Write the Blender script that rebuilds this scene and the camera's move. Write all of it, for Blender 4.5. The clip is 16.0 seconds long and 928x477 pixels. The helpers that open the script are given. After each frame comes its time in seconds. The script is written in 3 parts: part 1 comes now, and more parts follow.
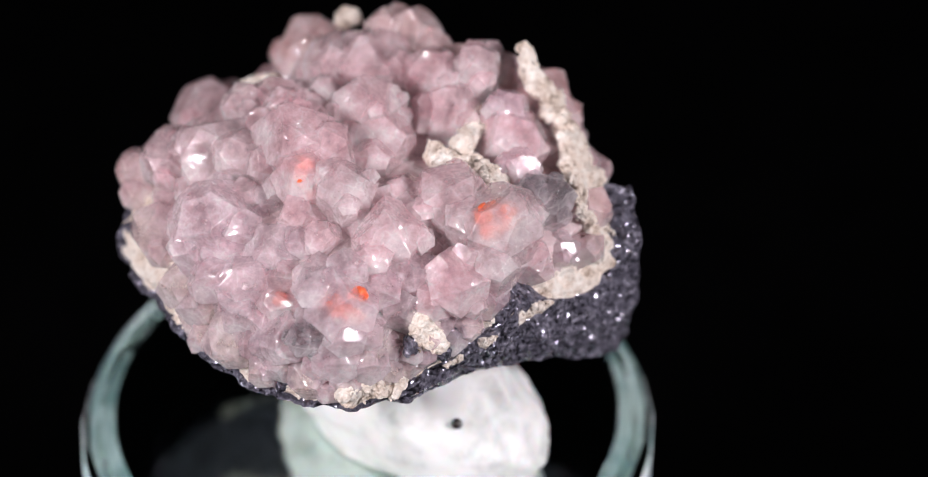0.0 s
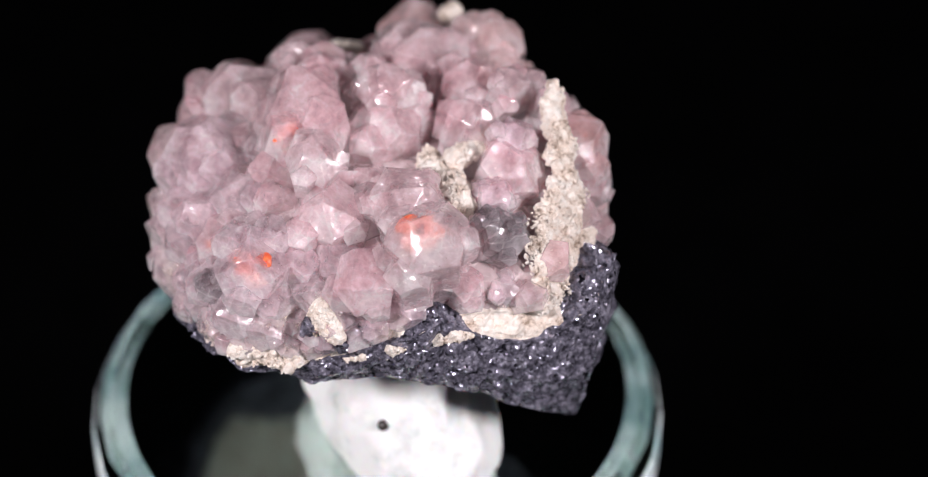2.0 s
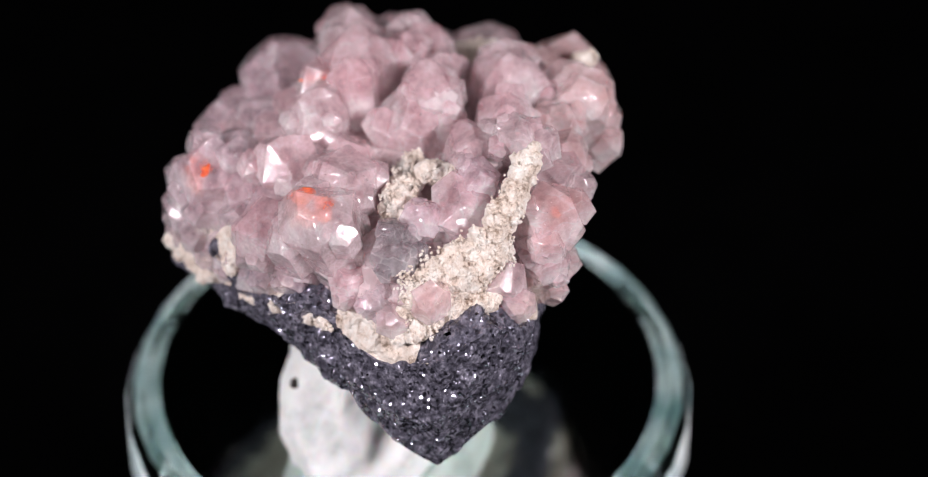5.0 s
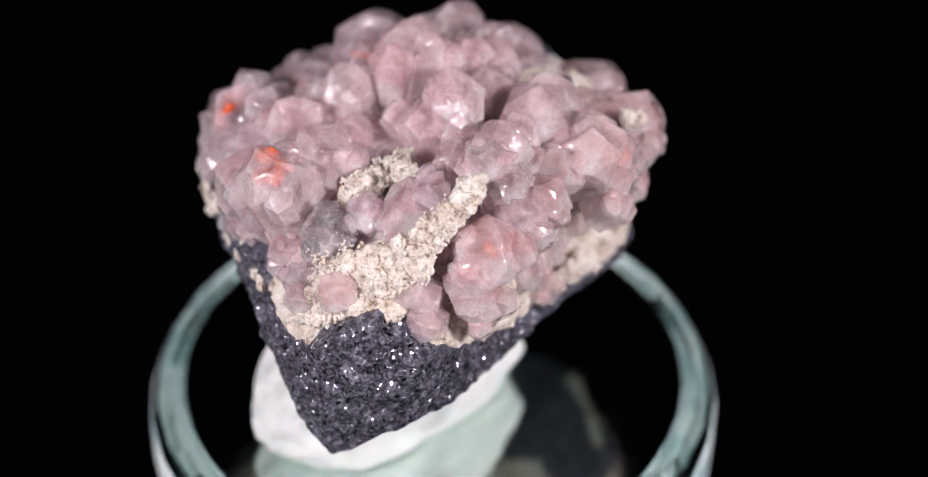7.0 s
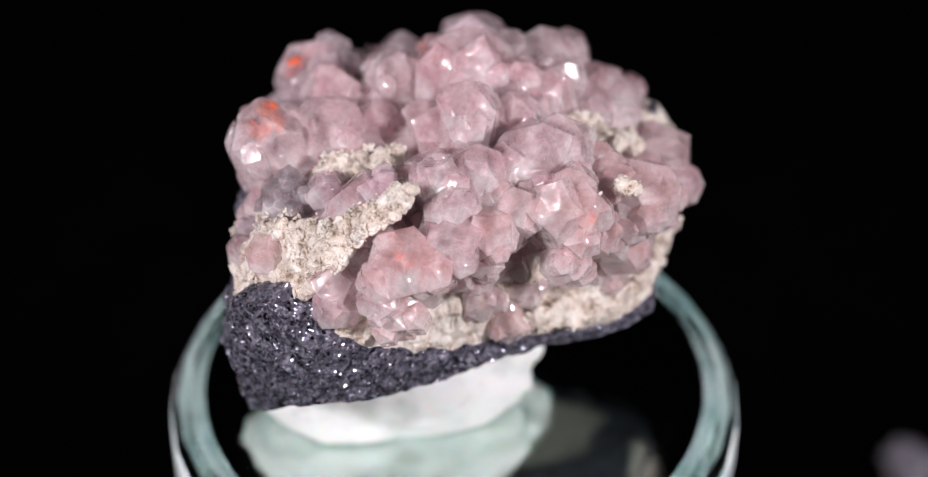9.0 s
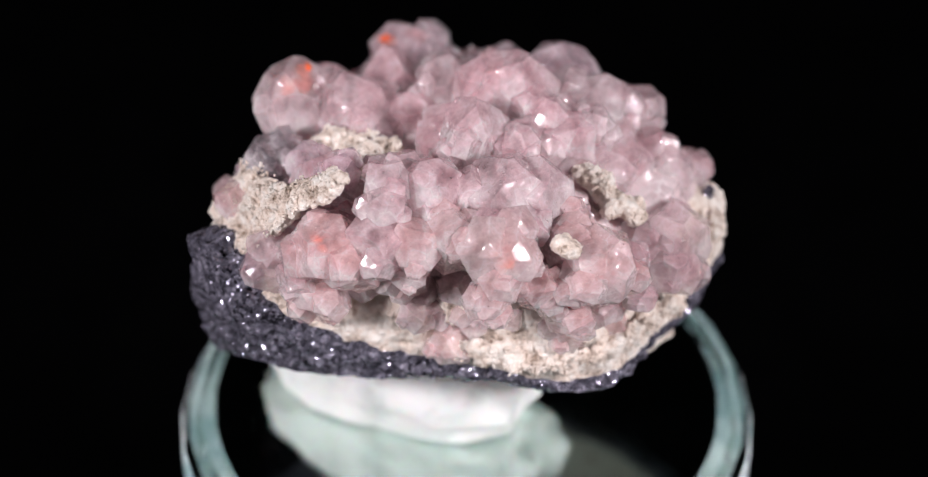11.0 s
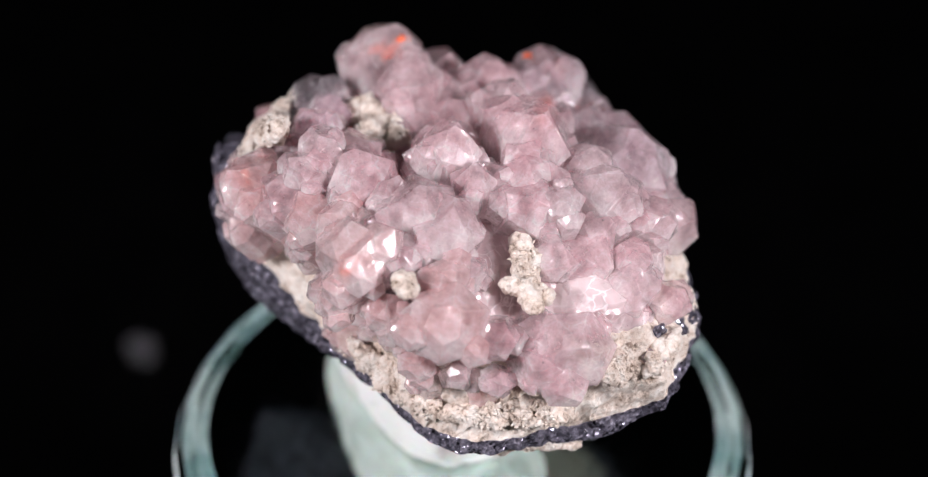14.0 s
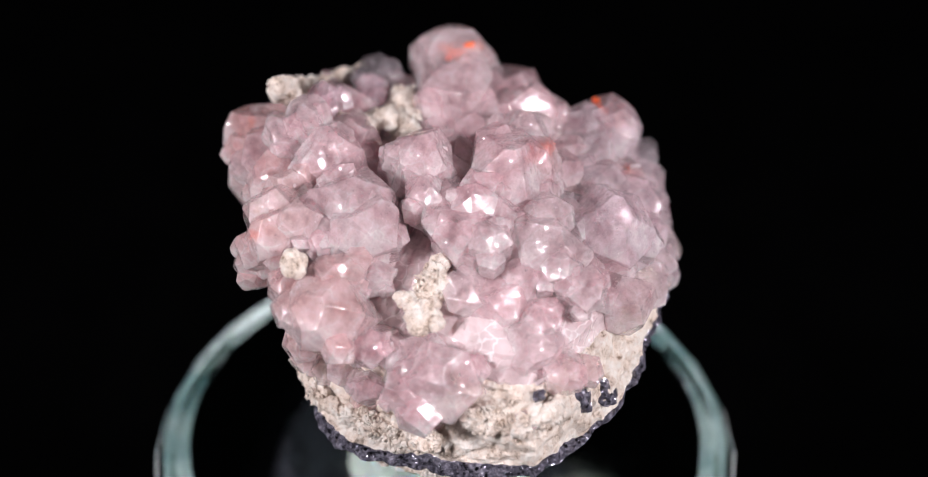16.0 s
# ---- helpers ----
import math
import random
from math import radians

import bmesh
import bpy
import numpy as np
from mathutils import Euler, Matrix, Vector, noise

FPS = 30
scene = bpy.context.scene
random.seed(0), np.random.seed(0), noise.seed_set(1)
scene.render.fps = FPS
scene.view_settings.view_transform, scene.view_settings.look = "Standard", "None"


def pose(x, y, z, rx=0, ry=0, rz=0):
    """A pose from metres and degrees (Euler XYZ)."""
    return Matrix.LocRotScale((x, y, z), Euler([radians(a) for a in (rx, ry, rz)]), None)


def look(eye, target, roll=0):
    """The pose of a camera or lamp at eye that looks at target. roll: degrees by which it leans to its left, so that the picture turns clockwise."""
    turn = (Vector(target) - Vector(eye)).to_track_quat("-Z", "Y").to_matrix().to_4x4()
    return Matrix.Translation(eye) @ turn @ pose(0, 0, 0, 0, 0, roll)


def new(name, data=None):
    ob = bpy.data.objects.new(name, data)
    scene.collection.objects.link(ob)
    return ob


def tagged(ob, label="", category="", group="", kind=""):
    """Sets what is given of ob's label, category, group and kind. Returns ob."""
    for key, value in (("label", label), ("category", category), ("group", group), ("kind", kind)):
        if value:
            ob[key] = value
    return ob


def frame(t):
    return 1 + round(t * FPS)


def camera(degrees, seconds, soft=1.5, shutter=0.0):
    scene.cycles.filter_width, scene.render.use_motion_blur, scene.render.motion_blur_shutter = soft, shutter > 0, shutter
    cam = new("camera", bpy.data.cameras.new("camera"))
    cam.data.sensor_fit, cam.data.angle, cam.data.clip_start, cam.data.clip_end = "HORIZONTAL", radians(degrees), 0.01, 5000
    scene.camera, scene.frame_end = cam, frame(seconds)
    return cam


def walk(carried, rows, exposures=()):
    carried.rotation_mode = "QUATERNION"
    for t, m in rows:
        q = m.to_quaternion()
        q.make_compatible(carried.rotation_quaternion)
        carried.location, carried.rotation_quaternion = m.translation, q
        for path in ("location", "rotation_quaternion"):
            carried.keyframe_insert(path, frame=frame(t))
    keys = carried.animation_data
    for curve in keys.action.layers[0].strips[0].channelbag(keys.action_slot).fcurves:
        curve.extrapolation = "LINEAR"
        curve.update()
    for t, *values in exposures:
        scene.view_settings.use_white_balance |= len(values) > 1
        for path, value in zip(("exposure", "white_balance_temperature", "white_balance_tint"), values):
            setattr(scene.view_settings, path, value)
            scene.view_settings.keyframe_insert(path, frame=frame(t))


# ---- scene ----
cam = camera(20.11, 16.0, soft=1.1)
EYE = (0.0, -0.24, 0.342)
AIM = (0.00579, 0.0, 0.13994)
walk(cam, [(0.0, look(EYE, AIM, 0.228)), (16.0, look(EYE, AIM, 0.228))])
cam.data.dof.use_dof = True
cam.data.dof.focus_distance = 0.2935
cam.data.dof.aperture_fstop = 11.5

# ---- light: a dark studio, two small lamps beside the lens ----
world = bpy.data.worlds.new("world")
scene.world = world
world.use_nodes = True
world.node_tree.nodes["Background"].inputs["Color"].default_value = (0.5, 0.55, 0.6, 1)
world.node_tree.nodes["Background"].inputs["Strength"].default_value = 0.0008
scene.view_settings.exposure = 0.0


def lamp(name, eye, target, size, watts, tint):
    data = bpy.data.lights.new(name, "AREA")
    data.shape, data.size, data.energy, data.color = "DISK", size, watts, tint
    ob = new(name, data)
    ob.matrix_world = look(eye, target)
    return ob


lamp("studio_lamp", (-0.27, -0.20, 0.344), (0, 0, 0.144), 0.085, 1.60, (1.0, 0.95, 1.0))
lamp("studio_lamp", (0.27, -0.20, 0.344), (0, 0, 0.144), 0.085, 1.60, (1.0, 0.95, 1.0))

# ---- materials ----


def material(name):
    m = bpy.data.materials.new(name)
    m.use_nodes = True
    return m, m.node_tree.nodes, m.node_tree.links, m.node_tree.nodes["Principled BSDF"]


def noise_node(nodes, links, scale, detail=6.0, rough=0.6):
    c = nodes.new("ShaderNodeTexCoord")
    n = nodes.new("ShaderNodeTexNoise")
    n.inputs["Scale"].default_value, n.inputs["Detail"].default_value, n.inputs["Roughness"].default_value = scale, detail, rough
    links.new(c.outputs["Object"], n.inputs["Vector"])
    return n


def ramp_node(nodes, links, src, *stops):
    r = nodes.new("ShaderNodeValToRGB")
    e = r.color_ramp.elements
    while len(e) < len(stops):
        e.new(0.5)
    for el, (pos, col) in zip(e, stops):
        el.position, el.color = pos, (*col, 1)
    links.new(src, r.inputs["Fac"])
    return r


def bump_node(nodes, links, src, bsdf, strength, dist):
    b = nodes.new("ShaderNodeBump")
    b.inputs["Strength"].default_value, b.inputs["Distance"].default_value = strength, dist
    links.new(src, b.inputs["Height"])
    links.new(b.outputs["Normal"], bsdf.inputs["Normal"])
    return b


def quartz_material(name, pale, mid, deep, clear, radius=0.002):
    m, nodes, links, b = material(name)
    n = noise_node(nodes, links, 150, 3, 0.5)
    r = ramp_node(nodes, links, n.outputs["Fac"], (0.30, deep), (0.47, mid), (0.66, pale))
    info = nodes.new("ShaderNodeObjectInfo")
    mix = nodes.new("ShaderNodeHueSaturation")
    for key, lo, hi in (("Saturation", 0.66, 1.06), ("Value", 0.93, 1.08)):
        span = nodes.new("ShaderNodeMapRange")
        span.inputs["To Min"].default_value, span.inputs["To Max"].default_value = lo, hi
        links.new(info.outputs["Random"], span.inputs["Value"])
        links.new(span.outputs["Result"], mix.inputs[key])
    links.new(r.outputs["Color"], mix.inputs["Color"])
    # healed fractures: thin pale sheets that wander through the stone
    c = nodes.new("ShaderNodeTexCoord")
    warp = nodes.new("ShaderNodeTexNoise")
    warp.inputs["Scale"].default_value, warp.inputs["Detail"].default_value = 260, 3
    links.new(c.outputs["Object"], warp.inputs["Vector"])
    push = nodes.new("ShaderNodeVectorMath")
    push.operation = "MULTIPLY_ADD"
    push.inputs[1].default_value = (0.004, 0.004, 0.004)
    links.new(warp.outputs["Color"], push.inputs[0])
    links.new(c.outputs["Object"], push.inputs[2])
    crack = nodes.new("ShaderNodeTexVoronoi")
    crack.feature = "DISTANCE_TO_EDGE"
    crack.inputs["Scale"].default_value = 400
    links.new(push.outputs["Vector"], crack.inputs["Vector"])
    line = ramp_node(nodes, links, crack.outputs["Distance"], (0.0, (1, 1, 1)), (0.05, (0, 0, 0)))
    veil = nodes.new("ShaderNodeMix")
    veil.data_type = "RGBA"
    gate = ramp_node(nodes, links, noise_node(nodes, links, 170, 3, 0.6).outputs["Fac"], (0.42, (0, 0, 0)), (0.56, (1, 1, 1)))
    gated = nodes.new("ShaderNodeMath")
    gated.operation = "MULTIPLY"
    links.new(line.outputs["Color"], gated.inputs[0])
    links.new(gate.outputs["Color"], gated.inputs[1])
    links.new(gated.outputs["Value"], veil.inputs["Factor"])
    links.new(mix.outputs["Color"], veil.inputs["A"])
    veil.inputs["B"].default_value = (0.98, 0.88, 0.89, 1)
    dust = ramp_node(nodes, links, noise_node(nodes, links, 2600, 3, 0.6).outputs["Fac"], (0.27, (0.25, 0.2, 0.18)), (0.31, (1, 1, 1)))
    spots = nodes.new("ShaderNodeMix")
    spots.data_type, spots.blend_type = "RGBA", "MULTIPLY"
    spots.inputs["Factor"].default_value = 0.85
    links.new(veil.outputs["Result"], spots.inputs["A"])
    links.new(dust.outputs["Color"], spots.inputs["B"])
    links.new(spots.outputs["Result"], b.inputs["Base Color"])
    b.inputs["IOR"].default_value = 1.54
    b.inputs["Subsurface Weight"].default_value = 0.35
    b.inputs["Subsurface Radius"].default_value = (1.0, 0.72, 0.78)
    b.inputs["Subsurface Scale"].default_value = radius
    # milky veils within the clear stone
    v = noise_node(nodes, links, 150, 6, 0.75)
    thin = 1 - clear
    vr = ramp_node(nodes, links, v.outputs["Fac"], (0.36, (thin, thin, thin)), (0.62, (0.80, 0.80, 0.80) if clear else (1, 1, 1)))
    links.new(vr.outputs["Color"], b.inputs["Alpha"])
    b.inputs["Transmission Weight"].default_value = 0.3 if clear else 0.0
    b.inputs["Specular IOR Level"].default_value = 0.45
    f = noise_node(nodes, links, 1600, 3, 0.7)
    rr = ramp_node(nodes, links, f.outputs["Fac"], (0.5, (0.04, 0.04, 0.04)), (0.72, (0.3, 0.3, 0.3)))
    links.new(rr.outputs["Color"], b.inputs["Roughness"])
    facets(nodes, links, b, 620, 0.24, 5200, 0.35, soft=0.0002)
    # growth steps and inner flaws that flash in the light
    b.inputs["Coat Weight"].default_value = 0.9
    b.inputs["Coat IOR"].default_value = 1.7
    b.inputs["Coat Roughness"].default_value = 0.04
    facets(nodes, links, b, 800, 0.20, 2400, 1.3, socket="Coat Normal")
    return m


def facets(nodes, links, b, scale, amount, fine=0, grain=0.0, patches=True, socket="Normal", soft=0.0):
    """Small facets, each tilted its own way, and in patches still smaller, sparkling ones."""
    c = nodes.new("ShaderNodeTexCoord")
    g = nodes.new("ShaderNodeNewGeometry")
    total = g.outputs["Normal"]
    if soft:
        # light that wanders inside the stone rounds its shading off
        r = nodes.new("ShaderNodeBevel")
        r.samples = 8
        r.inputs["Radius"].default_value = soft
        total = r.outputs["Normal"]
    for sc, am, patchy in ((scale, amount, False), (fine, grain, patches)):
        if not sc:
            continue
        v = nodes.new("ShaderNodeTexVoronoi")
        v.inputs["Scale"].default_value = sc
        links.new(c.outputs["Object"], v.inputs["Vector"])
        sub = nodes.new("ShaderNodeVectorMath")
        sub.operation = "SUBTRACT"
        sub.inputs[1].default_value = (0.5, 0.5, 0.5)
        links.new(v.outputs["Color"], sub.inputs[0])
        mul = nodes.new("ShaderNodeVectorMath")
        mul.operation = "SCALE"
        mul.inputs["Scale"].default_value = am
        links.new(sub.outputs["Vector"], mul.inputs[0])
        if patchy:
            mask = ramp_node(nodes, links, noise_node(nodes, links, 330, 5, 0.7).outputs["Fac"], (0.45, (0, 0, 0)), (0.60, (am, am, am)))
            links.new(mask.outputs["Color"], mul.inputs["Scale"])
        add = nodes.new("ShaderNodeVectorMath")
        links.new(total, add.inputs[0])
        links.new(mul.outputs["Vector"], add.inputs[1])
        total = add.outputs["Vector"]
    norm = nodes.new("ShaderNodeVectorMath")
    norm.operation = "NORMALIZE"
    links.new(total, norm.inputs[0])
    links.new(norm.outputs["Vector"], b.inputs[socket])


QUARTZ = quartz_material("rose_quartz", (0.95, 0.78, 0.80), (0.87, 0.59, 0.63), (0.70, 0.39, 0.43), 0.66)
LILAC = quartz_material("lilac_quartz", (0.93, 0.79, 0.83), (0.83, 0.60, 0.66), (0.57, 0.37, 0.43), 0.7)
SMOKY = quartz_material("smoky_quartz", (0.74, 0.65, 0.68), (0.36, 0.30, 0.33), (0.03, 0.028, 0.035), 0.72)
WARM = quartz_material("warm_quartz", (0.96, 0.78, 0.79), (0.92, 0.60, 0.61), (0.80, 0.41, 0.39), 0.6)
DRUSE = quartz_material("druse_quartz", (0.86, 0.64, 0.66), (0.72, 0.48, 0.50), (0.50, 0.30, 0.32), 0.0)


def chip_material():
    m, nodes, links, b = material("clear_chip")
    b.inputs["Base Color"].default_value = (0.93, 0.92, 0.96, 1)
    b.inputs["Transmission Weight"].default_value = 0.95
    b.inputs["Roughness"].default_value = 0.03
    facets(nodes, links, b, 900, 0.25)
    return m


LOOSE = quartz_material("loose_quartz", (0.80, 0.76, 0.84), (0.50, 0.46, 0.55), (0.22, 0.20, 0.26), 0.5)
CHIP = chip_material()


def inclusion_material():
    m, nodes, links, b = material("orange_red_inclusion")
    n = noise_node(nodes, links, 700, 4, 0.6)
    r = ramp_node(nodes, links, n.outputs["Fac"], (0.35, (0.70, 0.07, 0.03)), (0.65, (0.98, 0.26, 0.10)))
    links.new(r.outputs["Color"], b.inputs["Base Color"])
    b.inputs["Roughness"].default_value = 0.4
    return m


RED = inclusion_material()


def clay_material():
    m, nodes, links, b = material("cream_clay")
    n = noise_node(nodes, links, 520, 9, 0.78)
    r = ramp_node(nodes, links, n.outputs["Fac"], (0.36, (0.30, 0.21, 0.15)), (0.45, (0.80, 0.67, 0.58)), (0.60, (0.93, 0.87, 0.81)))
    links.new(r.outputs["Color"], b.inputs["Base Color"])
    b.inputs["Roughness"].default_value = 0.95
    bump_node(nodes, links, n.outputs["Fac"], b, 0.8, 0.0007)
    return m


CLAY = clay_material()


def ore_material():
    m, nodes, links, b = material("dark_ore")
    n = noise_node(nodes, links, 900, 8, 0.75)
    r = ramp_node(nodes, links, n.outputs["Fac"], (0.32, (0.03, 0.028, 0.04)), (0.50, (0.16, 0.15, 0.195)), (0.68, (0.50, 0.47, 0.57)))
    links.new(r.outputs["Color"], b.inputs["Base Color"])
    b.inputs["Roughness"].default_value = 0.14
    b.inputs["Metallic"].default_value = 0.4
    facets(nodes, links, b, 1500, 0.45, 2800, 1.7, patches=False)
    return m


ORE = ore_material()


def mirror_material():
    m, nodes, links, b = material("green_tinted_mirror")
    n = noise_node(nodes, links, 900, 4, 0.6)
    r = ramp_node(nodes, links, n.outputs["Fac"], (0.4, (0.07, 0.07, 0.07)), (0.8, (0.12, 0.12, 0.12)))
    links.new(r.outputs["Color"], b.inputs["Roughness"])
    b.inputs["Base Color"].default_value = (0.66, 0.76, 0.72, 1)
    b.inputs["Metallic"].default_value = 1.0
    return m


def edge_material():
    m, nodes, links, b = material("pale_green_glass")
    b.inputs["Base Color"].default_value = (0.90, 0.98, 0.97, 1)
    b.inputs["Transmission Weight"].default_value = 1.0
    b.inputs["IOR"].default_value = 1.52
    n = noise_node(nodes, links, 300, 3, 0.6)
    r = ramp_node(nodes, links, n.outputs["Fac"], (0.4, (0.02, 0.02, 0.02)), (0.8, (0.08, 0.08, 0.08)))
    links.new(r.outputs["Color"], b.inputs["Roughness"])
    return m


def backing_material():
    m, nodes, links, b = material("frosted_rim_painted_light")
    n = noise_node(nodes, links, 110, 5, 0.65)
    # near-white patches on teal stand in for light caught inside the glass edge
    r = ramp_node(nodes, links, n.outputs["Fac"], (0.36, (0.30, 0.48, 0.50)), (0.58, (0.94, 0.99, 0.99)))
    links.new(r.outputs["Color"], b.inputs["Base Color"])
    b.inputs["Roughness"].default_value = 0.45
    b.inputs["Specular IOR Level"].default_value = 0.9
    return m


def stand_material():
    m, nodes, links, b = material("dark_brown_stand")
    n = noise_node(nodes, links, 200, 5, 0.6)
    r = ramp_node(nodes, links, n.outputs["Fac"], (0.35, (0.010, 0.007, 0.006)), (0.7, (0.03, 0.02, 0.017)))
    links.new(r.outputs["Color"], b.inputs["Base Color"])
    b.inputs["Roughness"].default_value = 0.35
    return m


STAND = stand_material()
MIRROR = mirror_material()
EDGE = edge_material()
BACKING = backing_material()


def putty_material():
    m, nodes, links, b = material("white_putty")
    n = noise_node(nodes, links, 180, 7, 0.6)
    r = ramp_node(nodes, links, n.outputs["Fac"], (0.25, (0.45, 0.47, 0.46)), (0.5, (0.78, 0.78, 0.77)), (0.8, (0.85, 0.84, 0.84)))
    links.new(r.outputs["Color"], b.inputs["Base Color"])
    b.inputs["Roughness"].default_value = 0.7
    b.inputs["Subsurface Weight"].default_value = 0.2
    b.inputs["Subsurface Scale"].default_value = 0.001
    bump_node(nodes, links, n.outputs["Fac"], b, 0.3, 0.0006)
    return m


PUTTY = putty_material()


def black_material():
    m, nodes, links, b = material("black_table")
    n = noise_node(nodes, links, 60, 6, 0.7)
    r = ramp_node(nodes, links, n.outputs["Fac"], (0.35, (0.0003, 0.0003, 0.0004)), (0.8, (0.0012, 0.0012, 0.0014)))
    links.new(r.outputs["Color"], b.inputs["Base Color"])
    b.inputs["Roughness"].default_value = 0.55
    b.inputs["Specular IOR Level"].default_value = 0.05
    return m


BLACK = black_material()

# ---- helpers ----
CM = 0.01
BASE = 0.1126    # height of the mirror's face over the table
TABLE = 0.0165   # height of the tabletop


def part(name, bm, mat, parent=None, label="", smooth=False):
    me = bpy.data.meshes.new(name)
    bm.to_mesh(me)
    bm.free()
    me.materials.append(mat)
    if smooth:
        me.polygons.foreach_set("use_smooth", [True] * len(me.polygons))
    ob = new(name, me)
    ob.parent = parent
    return tagged(ob, label)


def fbm(p, octaves=4):
    return noise.fractal(p, 1.0, 2.0, octaves)


# ---- the black table ----
bm = bmesh.new()
bmesh.ops.create_cone(bm, cap_ends=True, segments=96, radius1=1.2, radius2=1.2, depth=0.03)
bmesh.ops.translate(bm, verts=bm.verts, vec=(0, 0.3, TABLE - 0.015))
table = part("table", bm, BLACK)
tagged(table, "large matte black tabletop without pattern, under the glass", "table", kind="structure")


# ---- the round mirror with its bevelled glass edge ----
def lathe(bm, profile, segments=160, close=False):
    rings = []
    for r, z in profile:
        if r < 1e-6:
            rings.append([bm.verts.new((0, 0, z))])
        else:
            rings.append([bm.verts.new((r * math.cos(2 * math.pi * i / segments), r * math.sin(2 * math.pi * i / segments), z)) for i in range(segments)])
    pairs = list(zip(rings, rings[1:])) + ([(rings[-1], rings[0])] if close else [])
    for a, b in pairs:
        for i in range(segments):
            j = (i + 1) % segments
            if len(a) == 1:
                bm.faces.new((a[0], b[i], b[j]))
            elif len(b) == 1:
                bm.faces.new((a[i], a[j], b[0]))
            else:
                bm.faces.new((a[i], a[j], b[j], b[i]))
    bmesh.ops.recalc_face_normals(bm, faces=bm.faces)
    bmesh.ops.translate(bm, verts=bm.verts, vec=(-0.00635, 0.00093, 0))


FACETS = 30    # flat cuts round the glass edge


def build_mirror():
    holder = new("mirror_stand")
    tagged(holder, "round green-tinted mirror with pale glass edge, on dark stand", "display stand")
    h = BASE
    bm = bmesh.new()
    lathe(bm, [(0, h), (0.0318, h), (0.0318, h - 0.0096), (0.0356, h - 0.0097), (0.0356, h - 0.0105), (0, h - 0.0105)])
    part("mirror_plate", bm, MIRROR, holder, "green-tinted mirror")
    bm = bmesh.new()
    lathe(bm, [(0.0320, h), (0.0338, h + 0.0002), (0.0353, h - 0.0009), (0.0362, h - 0.0030),
               (0.0361, h - 0.0069), (0.0353, h - 0.0082), (0.0345, h - 0.0080), (0.03185, h - 0.0078)], FACETS, close=True)
    rim = part("bevelled_edge", bm, EDGE, holder, "pale green glass edge cut in flat facets")
    rim.visible_shadow = False
    # frosted outer wall plus an added pale backing below, to brighten the edge
    bm = bmesh.new()
    lathe(bm, [(0.03185, h - 0.0080), (0.0354, h - 0.0084), (0.0362, h - 0.0070), (0.0362, h - 0.0034), (0.0364, h - 0.0034), (0.0364, h - 0.0096), (0.03185, h - 0.0095)], FACETS, close=True)
    part("ground_rim", bm, BACKING, holder, "frosted pale teal outer wall and added backing that make the glass look lit")
    bm = bmesh.new()
    lathe(bm, [(0, h - 0.0107), (0.0350, h - 0.0107), (0.0353, h - 0.012), (0.0352, TABLE + 0.004), (0.0362, TABLE + 0.0015), (0.0360, TABLE), (0, TABLE)])
    part("stand_body", bm, STAND, holder, "dark brown stand body", smooth=True)
    return holder


glass = build_mirror()

# ---- the specimen ----
specimen = tagged(new("mineral_specimen"), "pale pink quartz crystal cluster on dark sparkling ore, on putty", "mineral")
specimen.location = (0, 0, BASE)
CORE = Vector((-0.4, -0.1, 2.3))


class Plan:
    corners = []


def corner(x, y, low, dark):
    """A corner of the rock's plan: place, underside and top of the dark ore, in cm."""
    a = math.atan2(y - CORE.y, x - CORE.x)
    Plan.corners.append((a, math.hypot(x - CORE.x, y - CORE.y), low, dark))


corner(2.62, -0.60, 1.42, 3.20)
corner(2.58, 0.00, 1.75, 3.48)
corner(2.42, 0.46, 1.95, 3.15)
corner(1.30, 1.05, 1.82, 2.42)
corner(0.40, 1.50, 1.84, 2.25)
corner(-0.20, 1.85, 1.86, 2.12)
corner(-1.40, 2.42, 1.74, 2.02)
corner(-2.35, 1.90, 1.64, 2.05)
corner(-2.85, 1.70, 1.76, 2.15)
corner(-3.52, 1.28, 2.10, 2.35)
corner(-3.52, 0.30, 2.40, 2.50)
corner(-3.05, -0.95, 2.45, 2.60)
corner(-2.55, -1.72, 2.40, 2.60)
corner(-1.80, -2.35, 2.40, 2.55)
corner(-0.80, -2.78, 2.55, 2.62)
corner(-0.30, -2.50, 2.28, 2.58)
corner(0.60, -2.10, 2.36, 2.95)
corner(1.30, -1.70, 2.25, 3.25)
corner(1.75, -1.40, 2.0, 2.95)
corner(2.20, -1.06, 1.72, 2.85)
Plan.corners.sort()


